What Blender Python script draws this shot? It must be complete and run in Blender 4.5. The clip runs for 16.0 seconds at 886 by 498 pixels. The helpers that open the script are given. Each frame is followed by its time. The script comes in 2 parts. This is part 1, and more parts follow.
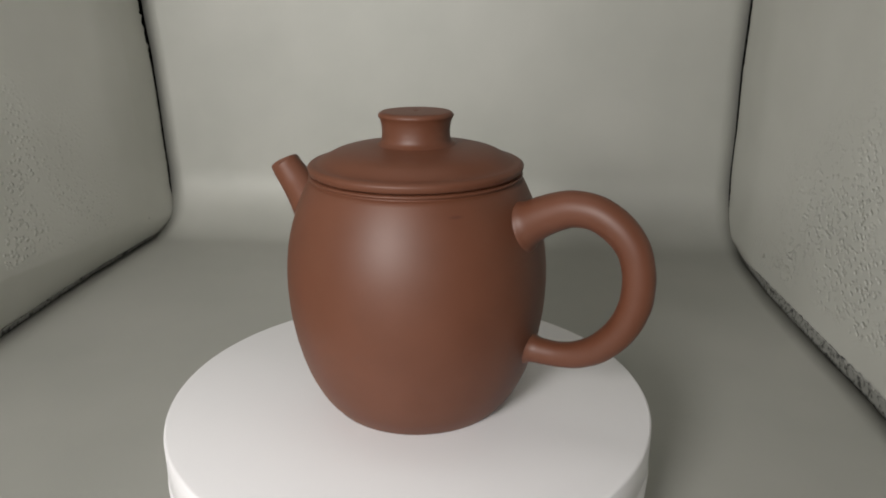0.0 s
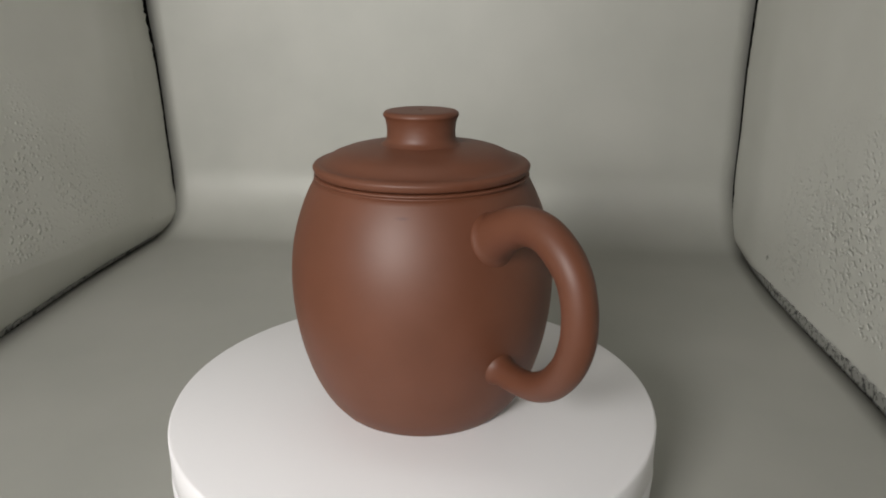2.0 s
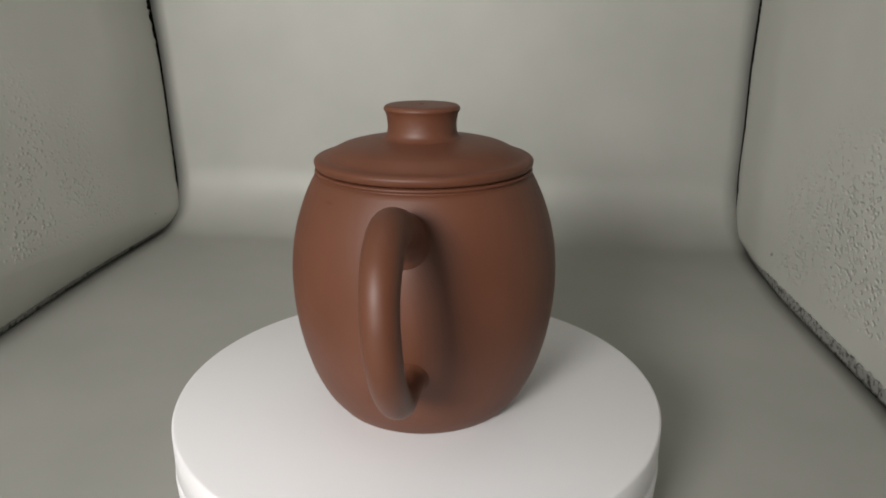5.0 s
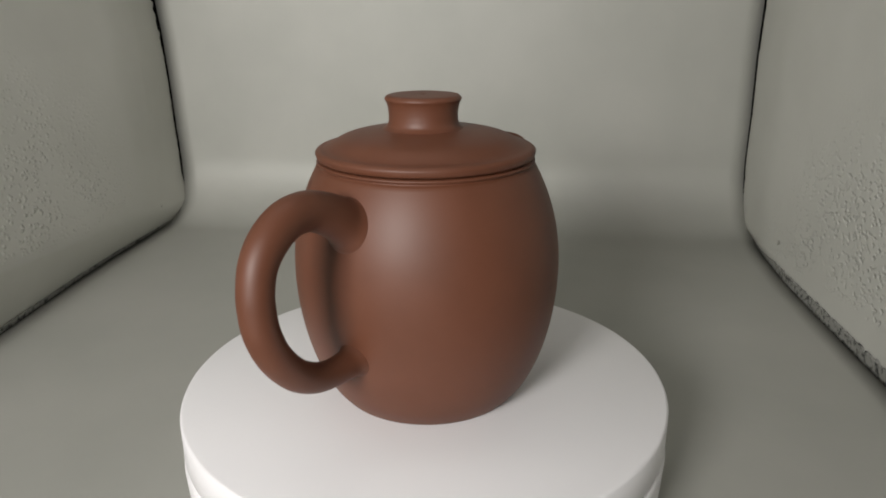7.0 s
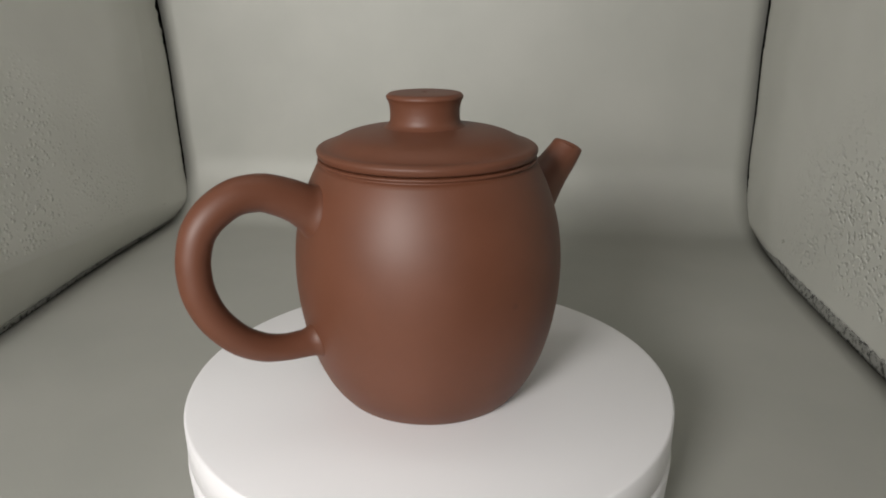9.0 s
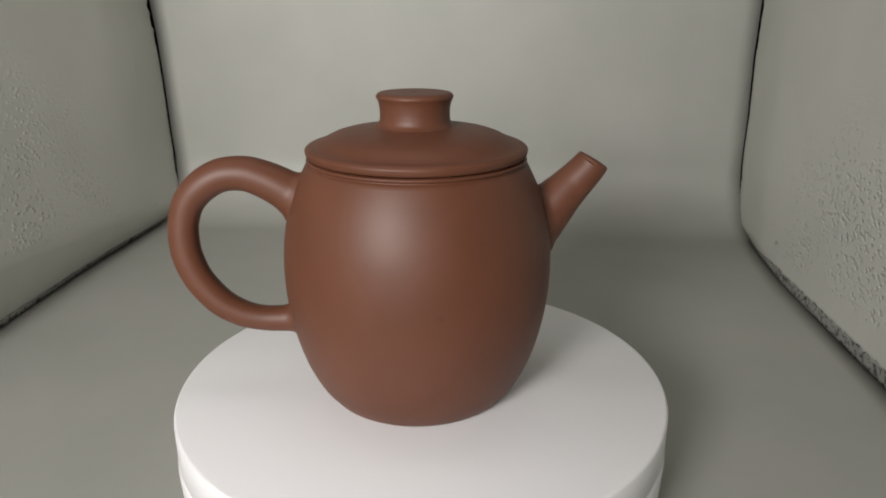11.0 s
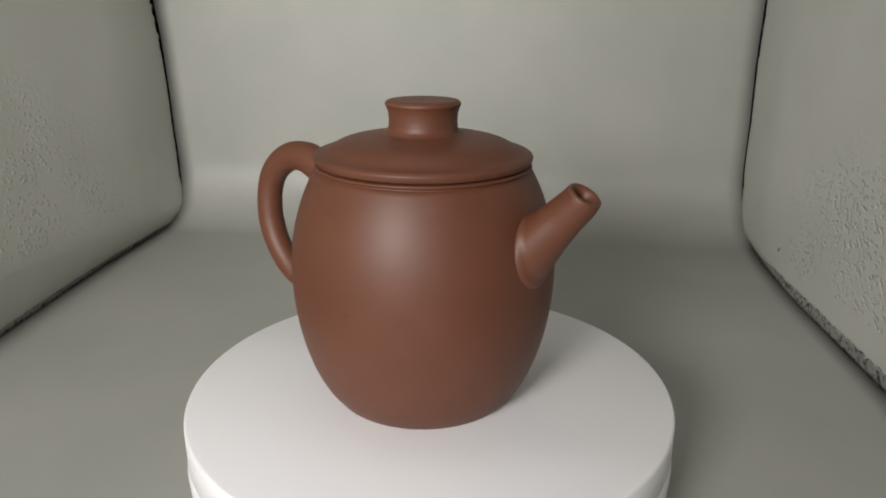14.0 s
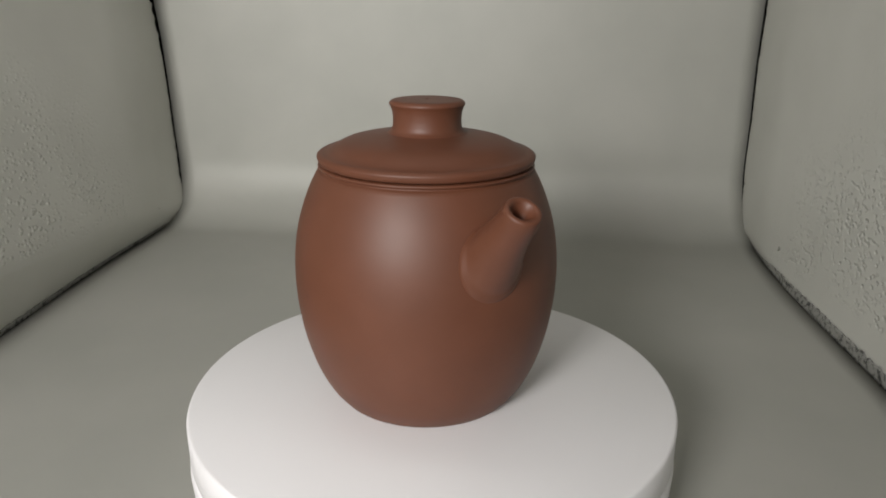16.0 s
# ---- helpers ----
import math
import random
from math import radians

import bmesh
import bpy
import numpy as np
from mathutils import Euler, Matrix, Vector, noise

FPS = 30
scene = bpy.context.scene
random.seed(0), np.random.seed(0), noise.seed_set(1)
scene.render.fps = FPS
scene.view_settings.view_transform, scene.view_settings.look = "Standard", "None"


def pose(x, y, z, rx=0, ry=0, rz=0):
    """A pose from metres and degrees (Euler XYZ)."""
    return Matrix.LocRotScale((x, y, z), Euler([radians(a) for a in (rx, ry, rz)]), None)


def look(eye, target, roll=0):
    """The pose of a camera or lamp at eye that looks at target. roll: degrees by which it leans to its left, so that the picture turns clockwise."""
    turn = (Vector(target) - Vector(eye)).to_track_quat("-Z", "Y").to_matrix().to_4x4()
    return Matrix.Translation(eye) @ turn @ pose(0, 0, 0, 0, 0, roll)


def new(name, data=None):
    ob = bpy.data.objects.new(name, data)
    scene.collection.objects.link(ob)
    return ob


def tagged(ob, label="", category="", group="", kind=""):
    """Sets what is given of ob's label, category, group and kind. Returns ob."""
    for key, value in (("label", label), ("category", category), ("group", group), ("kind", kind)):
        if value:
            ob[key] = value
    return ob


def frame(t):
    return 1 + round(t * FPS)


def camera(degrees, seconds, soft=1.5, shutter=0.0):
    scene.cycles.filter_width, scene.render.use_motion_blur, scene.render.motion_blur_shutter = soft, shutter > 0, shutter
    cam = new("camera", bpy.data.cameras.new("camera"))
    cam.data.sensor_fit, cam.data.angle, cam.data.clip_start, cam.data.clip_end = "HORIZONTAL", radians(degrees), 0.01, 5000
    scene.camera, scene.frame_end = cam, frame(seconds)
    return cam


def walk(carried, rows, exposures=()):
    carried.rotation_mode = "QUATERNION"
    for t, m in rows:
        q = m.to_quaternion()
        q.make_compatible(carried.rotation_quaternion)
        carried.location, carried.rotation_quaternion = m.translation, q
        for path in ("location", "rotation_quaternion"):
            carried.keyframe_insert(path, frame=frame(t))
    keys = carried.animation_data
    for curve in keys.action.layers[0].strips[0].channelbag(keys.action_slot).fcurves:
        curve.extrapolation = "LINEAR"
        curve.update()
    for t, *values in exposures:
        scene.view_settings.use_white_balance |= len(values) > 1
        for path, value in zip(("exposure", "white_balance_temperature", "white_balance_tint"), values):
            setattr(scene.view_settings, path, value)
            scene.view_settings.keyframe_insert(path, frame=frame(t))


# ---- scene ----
# A clay teapot turning on a white turntable inside a soft photo light box.
# World: floor sheet at z = 0, turntable axis at x = y = 0, metres.

# ---- camera and its walk ----
cam = camera(63.0, 16.0, soft=1.9)
PATH = [
    (0, 0.0271, -0.2002, 0.1480, 71.79, -0.04, 4.86),
    (0.5, 0.0268, -0.1998, 0.1469, 71.83, -0.28, 4.74),
    (1, 0.0266, -0.1996, 0.1470, 71.79, -0.21, 4.82),
    (1.5, 0.0259, -0.2003, 0.1473, 71.79, -0.24, 4.88),
    (2, 0.0260, -0.2002, 0.1472, 71.92, -0.25, 5.05),
    (2.5, 0.0261, -0.2003, 0.1470, 71.80, -0.17, 5.10),
    (3, 0.0262, -0.2007, 0.1469, 71.94, -0.25, 5.01),
    (3.5, 0.0255, -0.2003, 0.1464, 71.85, -0.31, 4.86),
    (4, 0.0253, -0.2000, 0.1458, 71.91, -0.42, 4.93),
    (6.5, 0.0252, -0.2001, 0.1462, 71.21, 0.13, 5.61),
    (7, 0.0252, -0.1999, 0.1458, 71.04, 0.20, 5.55),
    (7.5, 0.0254, -0.1993, 0.1449, 71.15, 0.14, 5.53),
    (8, 0.0251, -0.1984, 0.1443, 70.82, 0.26, 5.54),
    (8.5, 0.0253, -0.1986, 0.1449, 70.84, 0.24, 5.64),
    (9, 0.0239, -0.1988, 0.1458, 70.86, 0.17, 5.64),
    (11.5, 0.0240, -0.1974, 0.1454, 71.00, -0.06, 5.13),
    (12, 0.0232, -0.1979, 0.1463, 71.20, -0.08, 5.21),
    (12.5, 0.0221, -0.1990, 0.1469, 71.28, -0.05, 5.25),
    (13, 0.0220, -0.1990, 0.1470, 71.31, -0.07, 5.28),
    (13.5, 0.0220, -0.1993, 0.1470, 71.31, -0.07, 5.24),
    (14, 0.0213, -0.1990, 0.1464, 71.32, -0.22, 5.14),
    (14.5, 0.0216, -0.1989, 0.1460, 71.07, -0.12, 5.15),
    (15, 0.0216, -0.1986, 0.1457, 70.90, -0.17, 4.99),
    (15.5, 0.0209, -0.1984, 0.1461, 70.94, -0.20, 4.95),
    (16, 0.0201, -0.1989, 0.1470, 71.16, -0.26, 5.04),
]
walk(cam, [(r[0], pose(*r[1:])) for r in PATH])

# ---- light ----
world = bpy.data.worlds.new("world")
scene.world = world
world.use_nodes = True
world.node_tree.nodes["Background"].inputs["Color"].default_value = (0.5, 0.5, 0.5, 1)
world.node_tree.nodes["Background"].inputs["Strength"].default_value = 0.05
scene.view_settings.exposure = 0.1


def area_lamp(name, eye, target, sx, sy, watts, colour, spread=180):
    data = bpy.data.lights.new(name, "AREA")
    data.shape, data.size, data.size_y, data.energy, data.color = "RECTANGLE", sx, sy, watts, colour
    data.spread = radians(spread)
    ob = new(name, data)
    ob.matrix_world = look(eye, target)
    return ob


# a soft lamp before the open front, then two unseen lamps added as fill
area_lamp("front_lamp", (-0.205, -0.55, 0.300), (-0.11, 0.16, 0.07), 0.17, 0.17, 1.80, (1.0, 0.975, 0.952), 115)
# added frontal fill, no known source: lifts the walls and the pot's highlight
area_lamp("front_fill", (0.04, -0.75, 0.15), (-0.14, 0.1, 0.12), 0.40, 0.26, 0.32, (1.0, 0.975, 0.952), 150)
# weak overhead fill added under the ceiling to brighten the side walls
area_lamp("ceiling_fill", (-0.06, 0.0, 0.385), (-0.10, 0.0, 0.0), 0.04, 0.28, 0.10, (1.0, 0.975, 0.952))


# ---- materials ----
def material(name, colour, rough, metal=0.0, spec=0.5):
    m = bpy.data.materials.new(name)
    m.use_nodes = True
    b = m.node_tree.nodes["Principled BSDF"]
    b.inputs["Base Color"].default_value = (*colour, 1)
    b.inputs["Roughness"].default_value = rough
    b.inputs["Metallic"].default_value = metal
    b.inputs["Specular IOR Level"].default_value = spec
    return m


def noise_node(m, scale, detail=4.0, rough=0.55):
    n = m.node_tree.nodes.new("ShaderNodeTexNoise")
    n.inputs["Scale"].default_value, n.inputs["Detail"].default_value, n.inputs["Roughness"].default_value = scale, detail, rough
    c = m.node_tree.nodes.new("ShaderNodeTexCoord")
    m.node_tree.links.new(c.outputs["Object"], n.inputs["Vector"])
    return n


def vary(m, scale, dark, light, lo=0.35, hi=0.65, detail=4.0):
    """Base colour that wanders between two tones."""
    n = noise_node(m, scale, detail)
    r = m.node_tree.nodes.new("ShaderNodeValToRGB")
    r.color_ramp.elements[0].position, r.color_ramp.elements[0].color = lo, (*dark, 1)
    r.color_ramp.elements[1].position, r.color_ramp.elements[1].color = hi, (*light, 1)
    m.node_tree.links.new(n.outputs["Fac"], r.inputs["Fac"])
    m.node_tree.links.new(r.outputs["Color"], m.node_tree.nodes["Principled BSDF"].inputs["Base Color"])
    return r


def relief(m, height, strength, depth):
    """Adds a bump on top of any bump that is there."""
    b = m.node_tree.nodes["Principled BSDF"]
    n = m.node_tree.nodes.new("ShaderNodeBump")
    n.inputs["Strength"].default_value, n.inputs["Distance"].default_value = strength, depth
    m.node_tree.links.new(height, n.inputs["Height"])
    if b.inputs["Normal"].is_linked:
        m.node_tree.links.new(b.inputs["Normal"].links[0].from_socket, n.inputs["Normal"])
    m.node_tree.links.new(n.outputs["Normal"], b.inputs["Normal"])


CLAY = material("brown_clay", (0.111, 0.036, 0.018), 0.52, spec=0.5)
vary(CLAY, 60, (0.103, 0.0340, 0.0154), (0.117, 0.0400, 0.0194))


def stain(m, at, size, amount, tone):
    """A faint stain of its own shape on the object, an uneven ellipsoid at a point of the object's space."""
    n, l = m.node_tree.nodes, m.node_tree.links
    b = n["Principled BSDF"]
    c, sub, div, size_node = n.new("ShaderNodeTexCoord"), n.new("ShaderNodeVectorMath"), n.new("ShaderNodeVectorMath"), n.new("ShaderNodeVectorMath")
    sub.operation, div.operation, size_node.operation = "SUBTRACT", "DIVIDE", "LENGTH"
    sub.inputs[1].default_value, div.inputs[1].default_value = at, size
    l.new(c.outputs["Object"], sub.inputs[0])
    l.new(sub.outputs["Vector"], div.inputs[0])
    l.new(div.outputs["Vector"], size_node.inputs[0])
    r = n.new("ShaderNodeMapRange")
    r.inputs["From Min"].default_value, r.inputs["From Max"].default_value = 1.0, 0.2
    r.inputs["To Min"].default_value, r.inputs["To Max"].default_value = 0.0, amount
    l.new(size_node.outputs["Value"], r.inputs["Value"])
    mix = n.new("ShaderNodeMix")
    mix.data_type = "RGBA"
    l.new(r.outputs["Result"], mix.inputs["Factor"])
    l.new(b.inputs["Base Color"].links[0].from_socket, mix.inputs[6])
    mix.inputs[7].default_value = (*tone, 1)
    l.new(mix.outputs[2], b.inputs["Base Color"])


stain(CLAY, (0.0038, -0.0377, 0.0372), (0.0014, 0.0014, 0.0012), 0.45, (0.06, 0.018, 0.010))
stain(CLAY, (-0.0243, 0.0212, 0.0646), (0.0024, 0.0024, 0.0006), 0.6, (0.05, 0.012, 0.007))
relief(CLAY, noise_node(CLAY, 2500, 2).outputs["Fac"], 0.07, 0.0003)
WHITE = material("white_plastic", (0.78, 0.77, 0.775), 0.45)
LINER = material("grey_liner", (0.36, 0.36, 0.328), 0.52, metal=0.10)
vary(LINER, 14, (0.345, 0.347, 0.314), (0.375, 0.373, 0.340), detail=3.0)
relief(LINER, noise_node(LINER, 900, 3).outputs["Fac"], 0.10, 0.0004)
FILM = material("grey_side_film", (0.57, 0.57, 0.525), 0.45, metal=0.12)
vary(FILM, 14, (0.55, 0.55, 0.505), (0.59, 0.59, 0.545), detail=3.0)
relief(FILM, noise_node(FILM, 900, 3).outputs["Fac"], 0.12, 0.0004)


def calc(m, op, a, b=None, c=None):
    """One math node of the material; each of a, b, c is a number or a socket."""
    n = m.node_tree.nodes.new("ShaderNodeMath")
    n.operation = op
    for i, v in enumerate((a, b, c)):
        if isinstance(v, (int, float)):
            n.inputs[i].default_value = v
        elif v is not None:
            m.node_tree.links.new(v, n.inputs[i])
    return n.outputs[0]


def ramp(m, value, a, b):
    """0 at a, 1 at b, smooth between."""
    n = m.node_tree.nodes.new("ShaderNodeMapRange")
    n.interpolation_type = "SMOOTHSTEP"
    n.inputs["From Min"].default_value, n.inputs["From Max"].default_value = a, b
    m.node_tree.links.new(value, n.inputs["Value"])
    return n.outputs["Result"]


def beads(m, scale):
    """Small round drops pressed into the film above the fold: raised on the wall at -x, sunk on the one at +x."""
    n, l = m.node_tree.nodes, m.node_tree.links
    xyz, at = n.new("ShaderNodeSeparateXYZ"), n.new("ShaderNodeTexCoord")
    l.new(at.outputs["Object"], xyz.inputs[0])
    x, y, z = xyz.outputs
    right = ramp(m, x, -0.01, 0.01)
    flat = n.new("ShaderNodeCombineXYZ")
    l.new(calc(m, "MULTIPLY", y, 0.75), flat.inputs[0])
    l.new(z, flat.inputs[1])
    l.new(calc(m, "MULTIPLY", right, 3.0), flat.inputs[2])
    v = n.new("ShaderNodeTexVoronoi")
    v.inputs["Scale"].default_value = scale
    l.new(flat.outputs[0], v.inputs["Vector"])
    dot = ramp(m, v.outputs["Distance"], 0.52, 0.12)
    above = calc(m, "ADD", calc(m, "MULTIPLY_ADD", y, 0.1, z), calc(m, "MULTIPLY", right, 0.014))
    field = calc(m, "MULTIPLY", ramp(m, above, 0.039, 0.046), ramp(m, calc(m, "MULTIPLY_ADD", y, 0.35, above), 0.215, 0.10))
    field = calc(m, "MULTIPLY", field, ramp(m, y, 0.245, 0.17))
    field = calc(m, "MULTIPLY", field, ramp(m, noise_node(m, 38, 2).outputs["Fac"], 0.22, 0.66))
    sign = calc(m, "MULTIPLY_ADD", right, -2.3, 1.0)
    return calc(m, "MULTIPLY", calc(m, "MULTIPLY", dot, field), sign)


relief(FILM, beads(FILM, 430), 0.9, 0.00055)
PLASTER = material("room_plaster", (0.5, 0.48, 0.45), 0.8)
vary(PLASTER, 3, (0.46, 0.44, 0.41), (0.54, 0.52, 0.49))
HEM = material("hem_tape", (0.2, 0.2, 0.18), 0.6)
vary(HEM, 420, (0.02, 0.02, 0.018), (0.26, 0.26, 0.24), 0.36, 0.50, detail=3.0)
BLACK = material("black_fabric", (0.012, 0.012, 0.012), 0.9)


# ---- mesh helpers ----
def part(name, bm, mat, parent=None, label="", smooth=True):
    me = bpy.data.meshes.new(name)
    bmesh.ops.recalc_face_normals(bm, faces=bm.faces)
    bm.to_mesh(me)
    bm.free()
    me.materials.append(mat)
    if smooth:
        for p in me.polygons:
            p.use_smooth = True
    ob = new(name, me)
    ob.parent = parent
    return tagged(ob, label)


def spline(points, steps):
    """Catmull-Rom through points of any dimension."""
    p = np.array(points, float)
    p = np.vstack([2 * p[0] - p[1], p, 2 * p[-1] - p[-2]])
    out = []
    for i in range(1, len(p) - 2):
        a, b, c, d = p[i - 1:i + 3]
        for k in range(steps):
            t = k / steps
            out.append(0.5 * (2 * b + (c - a) * t + (2 * a - 5 * b + 4 * c - d) * t * t + (3 * b - a - 3 * c + d) * t ** 3))
    out.append(p[-2])
    return np.array(out)


def lathe(bm, profile, n=128):
    """Turns (radius, height) rows about z."""
    rings = []
    for r, z in profile:
        if r < 1e-6:
            rings.append([bm.verts.new((0, 0, z))])
        else:
            rings.append([bm.verts.new((r * math.cos(2 * math.pi * i / n), r * math.sin(2 * math.pi * i / n), z)) for i in range(n)])
    for a, b in zip(rings, rings[1:]):
        for i in range(n):
            j = (i + 1) % n
            if len(a) == 1 and len(b) > 1:
                bm.faces.new((a[0], b[j], b[i]))
            elif len(b) == 1 and len(a) > 1:
                bm.faces.new((a[i], a[j], b[0]))
            elif len(a) > 1:
                bm.faces.new((a[i], a[j], b[j], b[i]))
    return bm


def sweep(bm, rows, n=40, close=True):
    """A round tube in the xz plane along rows of (x, z, radius) or (x, z, radius, dx, dz) with the ring's own axis."""
    rings, rows = [], [tuple(float(v) for v in row) for row in rows]
    for i, (x, z, r, *axis) in enumerate(rows):
        a, b = rows[max(i - 1, 0)], rows[min(i + 1, len(rows) - 1)]
        d = Vector((axis[0], 0, axis[1]) if axis else (b[0] - a[0], 0, b[1] - a[1])).normalized()
        side = Vector((-d.z, 0, d.x))
        rings.append([bm.verts.new(Vector((x, 0, z)) + r * (math.cos(t) * side + math.sin(t) * Vector((0, 1, 0))))
                      for t in (2 * math.pi * k / n for k in range(n))])
    for a, b in zip(rings, rings[1:]):
        for i in range(n):
            j = (i + 1) % n
            bm.faces.new((a[i], a[j], b[j], b[i]))
    if close:
        bm.faces.new(rings[0])
        bm.faces.new(rings[-1])
    return bm


def sheet(bm, grid, thick):
    """A sheet through rows of points, thickened backwards along its own normal."""
    g = [[Vector(p) for p in row] for row in grid]
    h, w = len(g), len(g[0])
    front = [[bm.verts.new(p) for p in row] for row in g]
    back = []
    for i in range(h):
        row = []
        for j in range(w):
            u = g[i][min(j + 1, w - 1)] - g[i][max(j - 1, 0)]
            v = g[min(i + 1, h - 1)][j] - g[max(i - 1, 0)][j]
            row.append(bm.verts.new(g[i][j] - thick * u.cross(v).normalized()))
        back.append(row)
    for i in range(h - 1):
        for j in range(w - 1):
            bm.faces.new((front[i][j], front[i][j + 1], front[i + 1][j + 1], front[i + 1][j]))
            bm.faces.new((back[i][j], back[i + 1][j], back[i + 1][j + 1], back[i][j + 1]))
    rim = [(i, 0) for i in range(h)] + [(h - 1, j) for j in range(1, w)] + [(i, w - 1) for i in range(h - 2, -1, -1)] + [(0, j) for j in range(w - 2, 0, -1)]
    for (i, j), (k, l) in zip(rim, rim[1:] + rim[:1]):
        bm.faces.new((front[i][j], front[k][l], back[k][l], back[i][j]))
    return bm


def box(bm, x0, x1, y0, y1, z0, z1, bevel=0.0):
    vs = [bm.verts.new((x, y, z)) for x in (x0, x1) for y in (y0, y1) for z in (z0, z1)]
    for f in ((0, 1, 3, 2), (4, 6, 7, 5), (0, 4, 5, 1), (2, 3, 7, 6), (0, 2, 6, 4), (1, 5, 7, 3)):
        bm.faces.new([vs[i] for i in f])
    if bevel:
        bmesh.ops.bevel(bm, geom=bm.edges[:], offset=bevel, segments=2, affect="EDGES")
    return bm


# ---- the light box ----
YB, YF, TOP = 0.2919, -0.11, 0.40     # back wall, open front, ceiling
# edges of the floor sheet along y, and of the same sheet where it stands up as the back wall, along z
FLOOR_LEFT = ((-0.2, -0.1955), (0.1492, -0.2123), (0.1866, -0.2129), (0.2193, -0.2119), (0.2503, -0.2115), (0.2729, -0.2109), (0.2919, -0.2127))
FLOOR_RIGHT = ((-0.2, 0.17), (0.0754, 0.1754), (0.1085, 0.1747), (0.14, 0.1741), (0.1812, 0.174), (0.2242, 0.1765), (0.2464, 0.1786), (0.2919, 0.1844))
BACK_LEFT = ((0.0, -0.2072), (0.0065, -0.2069), (0.0128, -0.2071), (0.0213, -0.2093), (0.0319, -0.2114), (0.0582, -0.2127), (0.0898, -0.2135), (0.1234, -0.2148), (0.1454, -0.2167), (0.4068, -0.2253))
BACK_RIGHT = ((0.0, 0.1791), (0.0083, 0.1788), (0.0178, 0.1793), (0.0293, 0.1796), (0.0482, 0.1792), (0.0734, 0.1792), (0.11, 0.1781), (0.1444, 0.1784), (0.4045, 0.1803))


def along(table, v):
    return float(np.interp(v, [r[0] for r in table], [r[1] for r in table]))


def ragged(v, seed):
    """Fine unevenness of a cut edge, about -1 to 1."""
    return noise.noise(Vector((v * 260, seed, 0))) + 0.6 * noise.noise(Vector((v * 900, seed, 3)))


def floor_sweep():
    """Floor and back wall are one sheet with a soft sweep between them."""
    r = 0.042
    line = [(y, 0.0) for y in np.arange(YF, YB - r - 0.001, 0.004)]
    line += [(YB - r + r * math.sin(a), r - r * math.cos(a)) for a in (radians(d) for d in range(0, 91, 5))]
    line += [(YB, z) for z in np.arange(r + 0.004, TOP, 0.004)]
    grid = []
    for y, z in line:
        k = min(1.0, z / 0.012)
        x0 = (1 - k) * along(FLOOR_LEFT, y) + k * along(BACK_LEFT, z)
        x1 = (1 - k) * along(FLOOR_RIGHT, y) + k * along(BACK_RIGHT, z)
        row = []
        for t in np.linspace(0, 1, 40):
            x = x0 + t * (x1 - x0)
            dent = 0.0012 * noise.noise(Vector((x * 9, y * 9, z * 9 + 4)))
            row.append((x, y - (dent if z > 0.02 else 0.0), z))
        grid.append(row)
    return part("floor", sheet(bmesh.new(), grid, 0.0008), LINER)


def steps(*spans):
    """Ascending values from spans of (start, stop, step), without doubles."""
    out = []
    for a, b, h in spans:
        out += [float(v) for v in np.arange(a, b - 0.3 * h, h)]
    return out


def side_wall(name, s, floor_edge, back_edge, crease_rows, gap_rows, foot_rows, seam_rows, seed, splay, bulge):
    """s: -1 the wall at -x, 1 the one at +x. A slack sheet that bulges inward at a fold above the floor, ragged at its cut edges."""
    def face(y, z):
        """The sheet's x."""
        crease = along(crease_rows, y) * (1 + 0.05 * noise.noise(Vector((y * 30, seed, 1))))
        x_foot = along(floor_edge, y) + s * 0.0005
        near = min(1.0, max(0.0, (YB - y) / 0.075))
        near *= near * (3 - 2 * near)
        x_wall = near * along(back_edge, max(z, 0.035)) + (1 - near) * along(back_edge, z) + s * 0.0004
        x_wall += s * near * (-bulge + 0.003 * noise.noise(Vector((y * 7, z * 7, seed))))
        x_wall += s * splay * max(0.0, 0.25 - y) * min(1.0, max(0.0, z - 0.8 * crease) / 0.1)
        t = min(1.0, z / crease)
        return x_foot + (x_wall - x_foot) * t * (1.5 - 0.5 * t * t)

    ys = steps((YF, -0.02, 0.006), (-0.02, 0.22, 0.002), (0.22, YB, 0.0015)) + [YB]
    zs = steps((0.0, 0.05, 0.0008), (0.05, 0.165, 0.0012), (0.165, TOP, 0.006)) + [TOP]
    grid = []
    for z in zs:
        row = []
        end = YB - 0.0002 - max(0.0, along(gap_rows, z) * (1 + 0.9 * ragged(z, seed)))
        for y0 in ys:
            y = YF + (y0 - YF) / (YB - YF) * (end - YF)
            foot = max(0.0001, along(foot_rows, y) * (1 + 1.2 * ragged(y, seed + 5)))
            zz = foot + z * (TOP - foot) / TOP
            row.append((face(y, zz), y, zz))
        grid.append(row if s < 0 else row[::-1])
    wall = part(name, sheet(bmesh.new(), grid, 0.0008), FILM)
    # a dark speckled hem along the foot, ragged on top
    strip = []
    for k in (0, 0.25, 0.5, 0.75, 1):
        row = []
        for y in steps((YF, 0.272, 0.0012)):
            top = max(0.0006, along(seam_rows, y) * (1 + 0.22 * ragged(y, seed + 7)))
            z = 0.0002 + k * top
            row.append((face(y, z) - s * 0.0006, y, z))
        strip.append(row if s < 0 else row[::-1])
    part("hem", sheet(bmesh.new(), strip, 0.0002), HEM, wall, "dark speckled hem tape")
    return wall


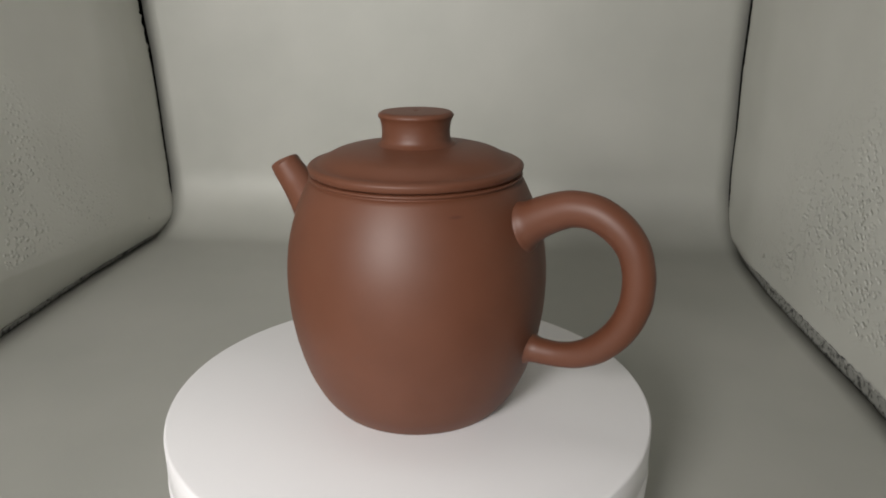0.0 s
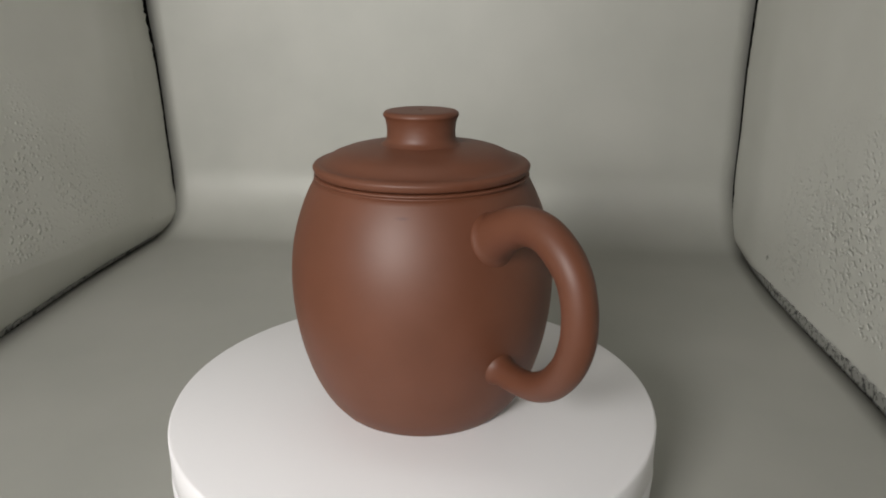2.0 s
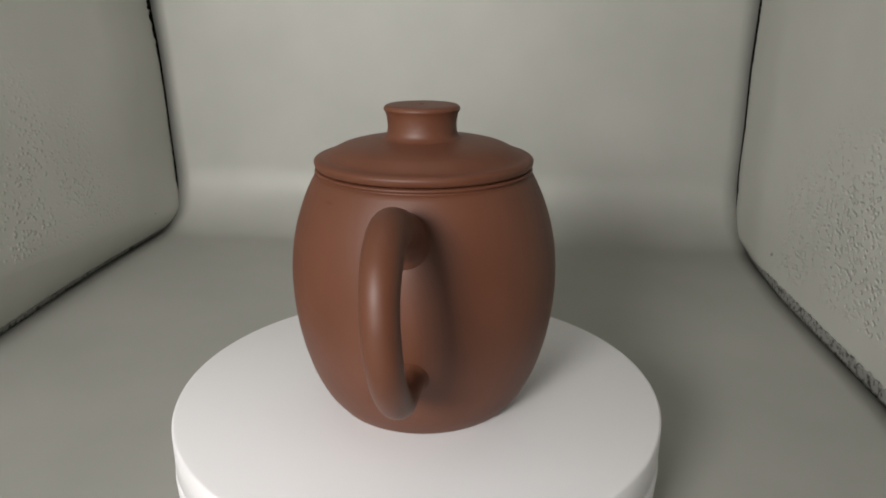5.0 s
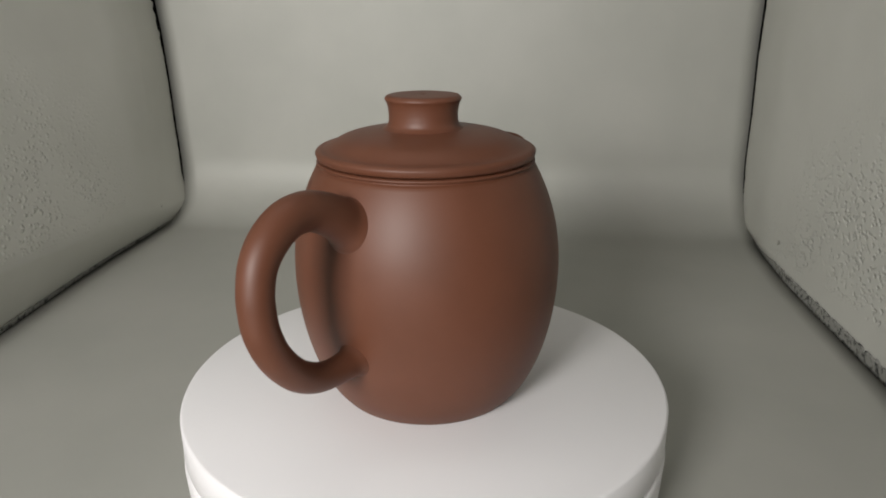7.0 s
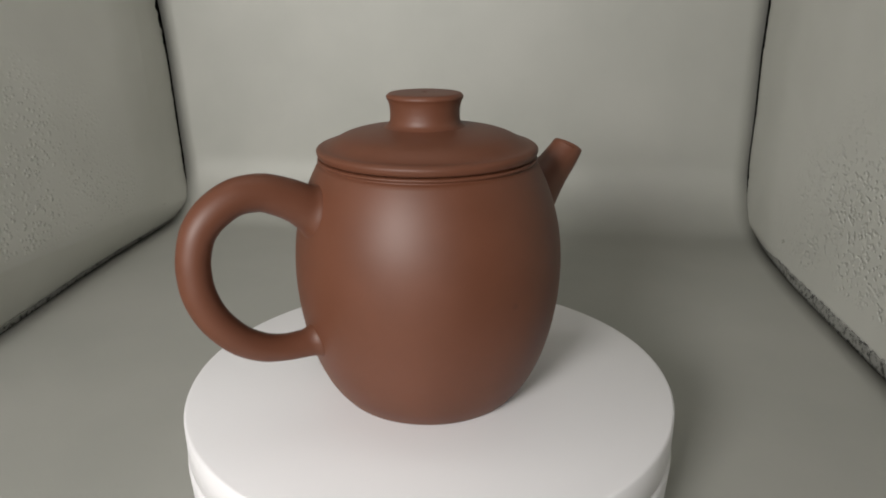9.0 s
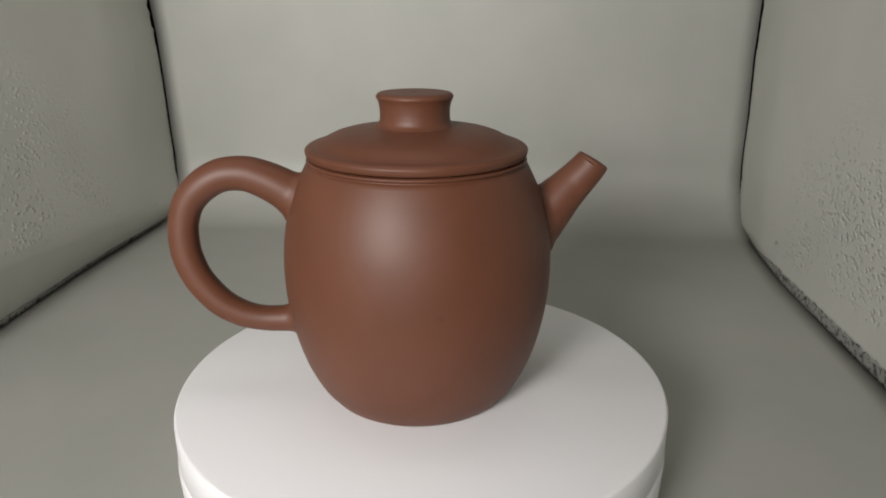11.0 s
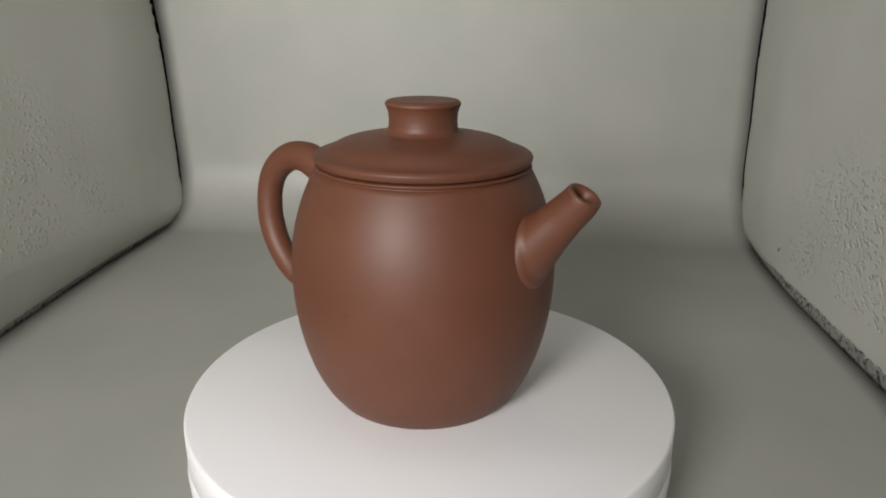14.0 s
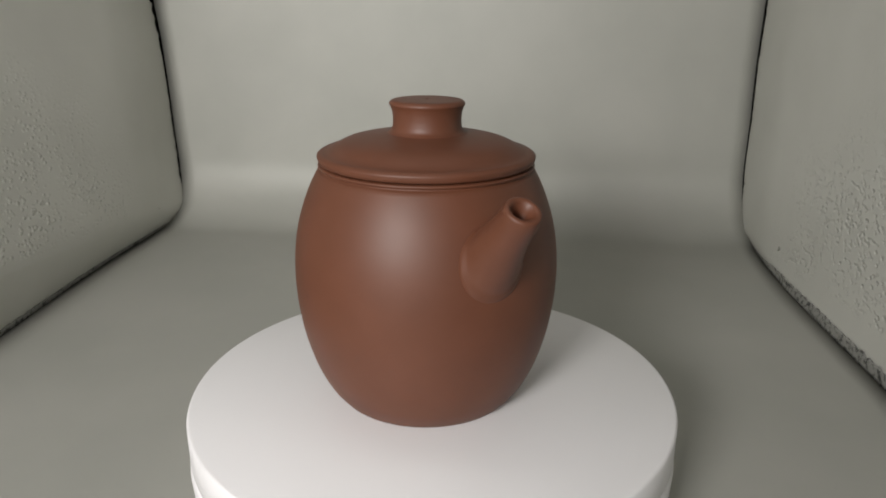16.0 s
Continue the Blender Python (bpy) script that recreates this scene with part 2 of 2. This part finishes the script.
tagged(floor_sweep(), "grey liner sheet sweeping from floor up the back", "floor", kind="structure")
tagged(side_wall("wall_left", -1, FLOOR_LEFT, BACK_LEFT,
                 ((0.0, 0.042), (0.087, 0.036), (0.14, 0.030), (0.204, 0.0247), (0.24, 0.018), (0.285, 0.010)),
                 ((0.0, 0.0002), (0.010, 0.0003), (0.017, 0.0046), (0.03, 0.0026), (0.045, 0.0010), (0.1, 0.0010), (0.125, 0.0026), (0.15, 0.0046)),
                 ((0.0, 0.0003), (0.19, 0.0003), (0.215, 0.0009), (0.25, 0.0015), (0.275, 0.0006)),
                 ((0.0, 0.0034), (0.2, 0.0032), (0.25, 0.0026), (0.285, 0.0012)), 2.0, 0.14, 0.0075),
       "slack grey liner wall with raised drops and a fold", "wall", kind="structure")
tagged(side_wall("wall_right", 1, FLOOR_RIGHT, BACK_RIGHT,
                 ((0.0, 0.030), (0.09, 0.0230), (0.129, 0.0180), (0.171, 0.0135), (0.205, 0.009), (0.285, 0.006)),
                 ((0.0, 0.0001), (0.010, 0.0002), (0.018, 0.0046), (0.03, 0.0024), (0.044, 0.0006), (0.06, 0.0004), (0.075, 0.0010), (0.11, 0.0014), (0.14, 0.0022)),
                 ((0.0, 0.0003), (0.15, 0.0003), (0.175, 0.0010), (0.2, 0.0018), (0.225, 0.0007), (0.24, 0.0002)),
                 ((0.0, 0.0076), (0.077, 0.0064), (0.11, 0.0060), (0.15, 0.0056), (0.2, 0.0050), (0.232, 0.0024), (0.285, 0.0004)), 8.0, 0.0, 0.0042),
       "slack grey liner wall with raised drops and a fold", "wall", kind="structure")
tagged(part("ceiling", box(bmesh.new(), -0.295, 0.2, YF, YB + 0.02, TOP + 0.002, TOP + 0.01), LINER, smooth=False), "grey liner ceiling of the light box", "ceiling", kind="structure")
shell = bmesh.new()
box(shell, -0.30, -0.295, YF, YB + 0.03, -0.012, TOP + 0.01)
box(shell, 0.2, 0.205, YF, YB + 0.03, -0.012, TOP + 0.01)
box(shell, -0.295, 0.2, YB + 0.024, YB + 0.03, -0.012, TOP + 0.01)
box(shell, -0.295, 0.2, YF, YB + 0.024, -0.012, -0.006)
tagged(part("box_shell", shell, BLACK, smooth=False), "black fabric outer shell of the light box", "wall", kind="structure")

# the plain room that closes the place outside the box
room = bmesh.new()
box(room, -1.3, -1.26, -1.6, 1.1, -0.78, 1.7)
box(room, 1.26, 1.3, -1.6, 1.1, -0.78, 1.7)
box(room, -1.26, 1.26, 1.06, 1.1, -0.78, 1.7)
box(room, -1.26, 1.26, -1.6, -1.56, -0.78, 1.7)
tagged(part("wall_room", room, PLASTER, smooth=False), "plain pale plaster walls of the room", "wall", kind="structure")
tagged(part("ceiling_room", box(bmesh.new(), -1.3, 1.3, -1.6, 1.1, 1.704, 1.74), PLASTER, smooth=False), "plain pale ceiling of the room", "ceiling", kind="structure")
tagged(part("floor_room", box(bmesh.new(), -1.3, 1.3, -1.6, 1.1, -0.82, -0.784), PLASTER, smooth=False), "plain floor of the room", "floor", kind="structure")
tagged(part("table_top", box(bmesh.new(), -0.6, 0.6, -0.6, 0.5, -0.052, -0.0125, 0.004), PLASTER, smooth=False), "pale table top under the light box", "table", kind="structure")

# ---- turntable ----
DISC_TOP = 0.035
turntable = tagged(new("turntable"), "round white plastic turntable on the grey floor sheet", "turntable")
part("base", lathe(bmesh.new(), [(0, 0), (0.0714, 0), (0.0722, 0.0012), (0.0733, 0.0205), (0.0731, 0.0224), (0.0725, 0.0229), (0.0712, 0.0230), (0, 0.0230)], 160), WHITE, turntable)
platter = part("platter", lathe(bmesh.new(), [(0, 0.0232), (0.0714, 0.0232), (0.0724, 0.0235), (0.073, 0.0242), (0.073, 0.0341), (0.0727, 0.0347), (0.0721, DISC_TOP), (0, DISC_TOP)], 160), WHITE, turntable)

# ---- teapot ----
teapot = tagged(new("teapot"), "reddish-brown clay teapot with loop handle, standing on the turntable", "teapot")
outer = spline([(0.0267, 0.0004), (0.0295, 0.004), (0.0317, 0.008), (0.0338, 0.013), (0.0358, 0.02), (0.0371, 0.027), (0.0378, 0.034),
                (0.0379, 0.041), (0.0373, 0.048), (0.0361, 0.054), (0.0342, 0.060), (0.0323, 0.0645), (0.0305, 0.0680)], 4)
body_profile = [(0, 0.0012), (0.022, 0.0012), (0.024, 0.0), (0.0260, 0.0)] + [tuple(p) for p in outer]
body_profile += [(0.0300, 0.0684), (0.0295, 0.0686), (0.0296, 0.0688), (0.0301, 0.0691), (0.0303, 0.0694), (0.0302, 0.0697), (0.0296, 0.0699), (0.0262, 0.0700), (0.026, 0.068),
                 (0.031, 0.061), (0.0345, 0.041), (0.031, 0.014), (0.024, 0.004), (0, 0.004)]
part("body", lathe(bmesh.new(), body_profile, 160), CLAY, teapot)

lid_profile = [(0, 0.0701), (0.0288, 0.0701), (0.0294, 0.0702)] + [tuple(p) for p in spline(
    [(0.0299, 0.0704), (0.0302, 0.0709), (0.0304, 0.0716), (0.0304, 0.0721), (0.0301, 0.0725), (0.0294, 0.0729), (0.0280, 0.0732), (0.0266, 0.0738), (0.0250, 0.0747), (0.0232, 0.0756),
     (0.0210, 0.0763), (0.018, 0.0769), (0.015, 0.0773), (0.0120, 0.0777), (0.0100, 0.0779)], 4)] + [(0, 0.0779)]
lid = part("lid", lathe(bmesh.new(), lid_profile, 160), CLAY, teapot)
knob_profile = [(0, 0.0774), (0.0128, 0.0774)] + [tuple(p) for p in spline(
    [(0.0128, 0.07750), (0.0114, 0.07772), (0.0105, 0.0782), (0.0099, 0.0788), (0.0096, 0.0797), (0.0095, 0.0808), (0.0095, 0.0820), (0.0097, 0.0836), (0.0101, 0.0849), (0.01047, 0.0856), (0.0104, 0.0861),
     (0.0100, 0.08655), (0.0093, 0.0868), (0.007, 0.0869), (0.0008, 0.0869)], 4)] + [(0.0005, 0.0868), (0.0005, 0.0845), (0, 0.0845)]
knob = part("knob", lathe(bmesh.new(), knob_profile, 96), CLAY, lid)
knob.location = (-0.0004, 0.0004, 0)     # set slightly off the lid's middle

# handle leans to -x, spout to +x
def body_radius(z):
    return float(np.interp(z, outer[:, 1], outer[:, 0]))


def join_to_body(bm, reach, flare, bead=0.0, broad=0.0):
    """Widens a tube softly where it meets the body's wall, as pressed clay does; bead: a raised seam; broad: extra width to the sides."""
    bmesh.ops.recalc_face_normals(bm, faces=bm.faces)
    bm.normal_update()
    for v in bm.verts:
        side = math.hypot(v.co.x, v.co.y) - body_radius(v.co.z)
        k = min(1.0, max(0.0, 1 - side / reach))
        v.co += v.normal * (flare * k ** 3 + bead * math.exp(-((side - 0.0005) / 0.0005) ** 2))
        v.co.y *= 1 + broad * min(1.0, max(0.0, 1 - side / 0.010))
    return bm


handle_line = spline([(-0.0291, 0.0543, 0.0062), (-0.0340, 0.0584, 0.0059), (-0.0377, 0.0611, 0.0055), (-0.0427, 0.0636, 0.0051), (-0.0478, 0.0651, 0.0048),
                      (-0.0541, 0.0646, 0.0046), (-0.0597, 0.0614, 0.0045), (-0.0634, 0.0570, 0.0043), (-0.0651, 0.0518, 0.0042), (-0.0655, 0.0473, 0.0042),
                      (-0.0649, 0.0414, 0.0042), (-0.0621, 0.0344, 0.0041), (-0.0568, 0.0279, 0.0040), (-0.0509, 0.0242, 0.0038), (-0.0453, 0.0227, 0.0036),
                      (-0.0404, 0.0224, 0.0037), (-0.0362, 0.0225, 0.0039), (-0.0335, 0.0226, 0.0042), (-0.0291, 0.0228, 0.0044)], 14)
handle = sweep(bmesh.new(), handle_line, 44)
join_to_body(handle, 0.0036, 0.0008)
for v in handle.verts:     # the loop was set on a little askew
    v.co.y += 0.045 * (v.co.z - 0.043) - 0.012 * (v.co.x + 0.035)
part("handle", handle, CLAY, teapot)
AX = (0.5, 0.866)
TIP = (0.0497, 0.0681)
spout_line = spline([(0.0290, 0.0436, 0.0083), (0.0340, 0.0496, 0.0076), (0.0369, 0.0531, 0.0070), (0.0399, 0.0566, 0.0063), (0.0440, 0.0611, 0.0054), (0.0476, 0.0651, 0.0049), (0.0490, 0.0669, 0.0047)], 24)
# down over the rounded lip and into the bore: distance before the tip, radius
mouth = [(TIP[0] - d * AX[0], TIP[1] - d * AX[1], r, *AX) for d, r in
         ((0.0007, 0.0046), (0.0003, 0.0045), (0.0001, 0.0042), (0.0, 0.0038), (0.0001, 0.0034), (0.0005, 0.0030), (0.0012, 0.0026), (0.0022, 0.0021), (0.008, 0.0018))]
spout = sweep(bmesh.new(), [tuple(p) for p in spout_line] + mouth, 44)
join_to_body(spout, 0.0026, 0.0006, 0.00015, 0.16)
for v in spout.verts:
    v.co.y -= 0.0009 * min(1.0, max(0.0, (v.co.x - 0.033) / 0.016))
part("spout", spout, CLAY, teapot)


# ---- what moves ----
TURN = [(t, 155.61 - 13.265 * t) for t in range(0, 17)]
POT_X, POT_Y = -0.0016, -0.0019     # the pot stands slightly off the turntable's axis, and not quite upright


def motions():
    walk(platter, [(t, pose(0, 0, 0, 0, 0, a)) for t, a in TURN])
    walk(teapot, [(t, pose(0.0003, 0, DISC_TOP, 0, 0, a) @ pose(POT_X, POT_Y, 0, -0.2, 0.06, 0)) for t, a in TURN])


motions()
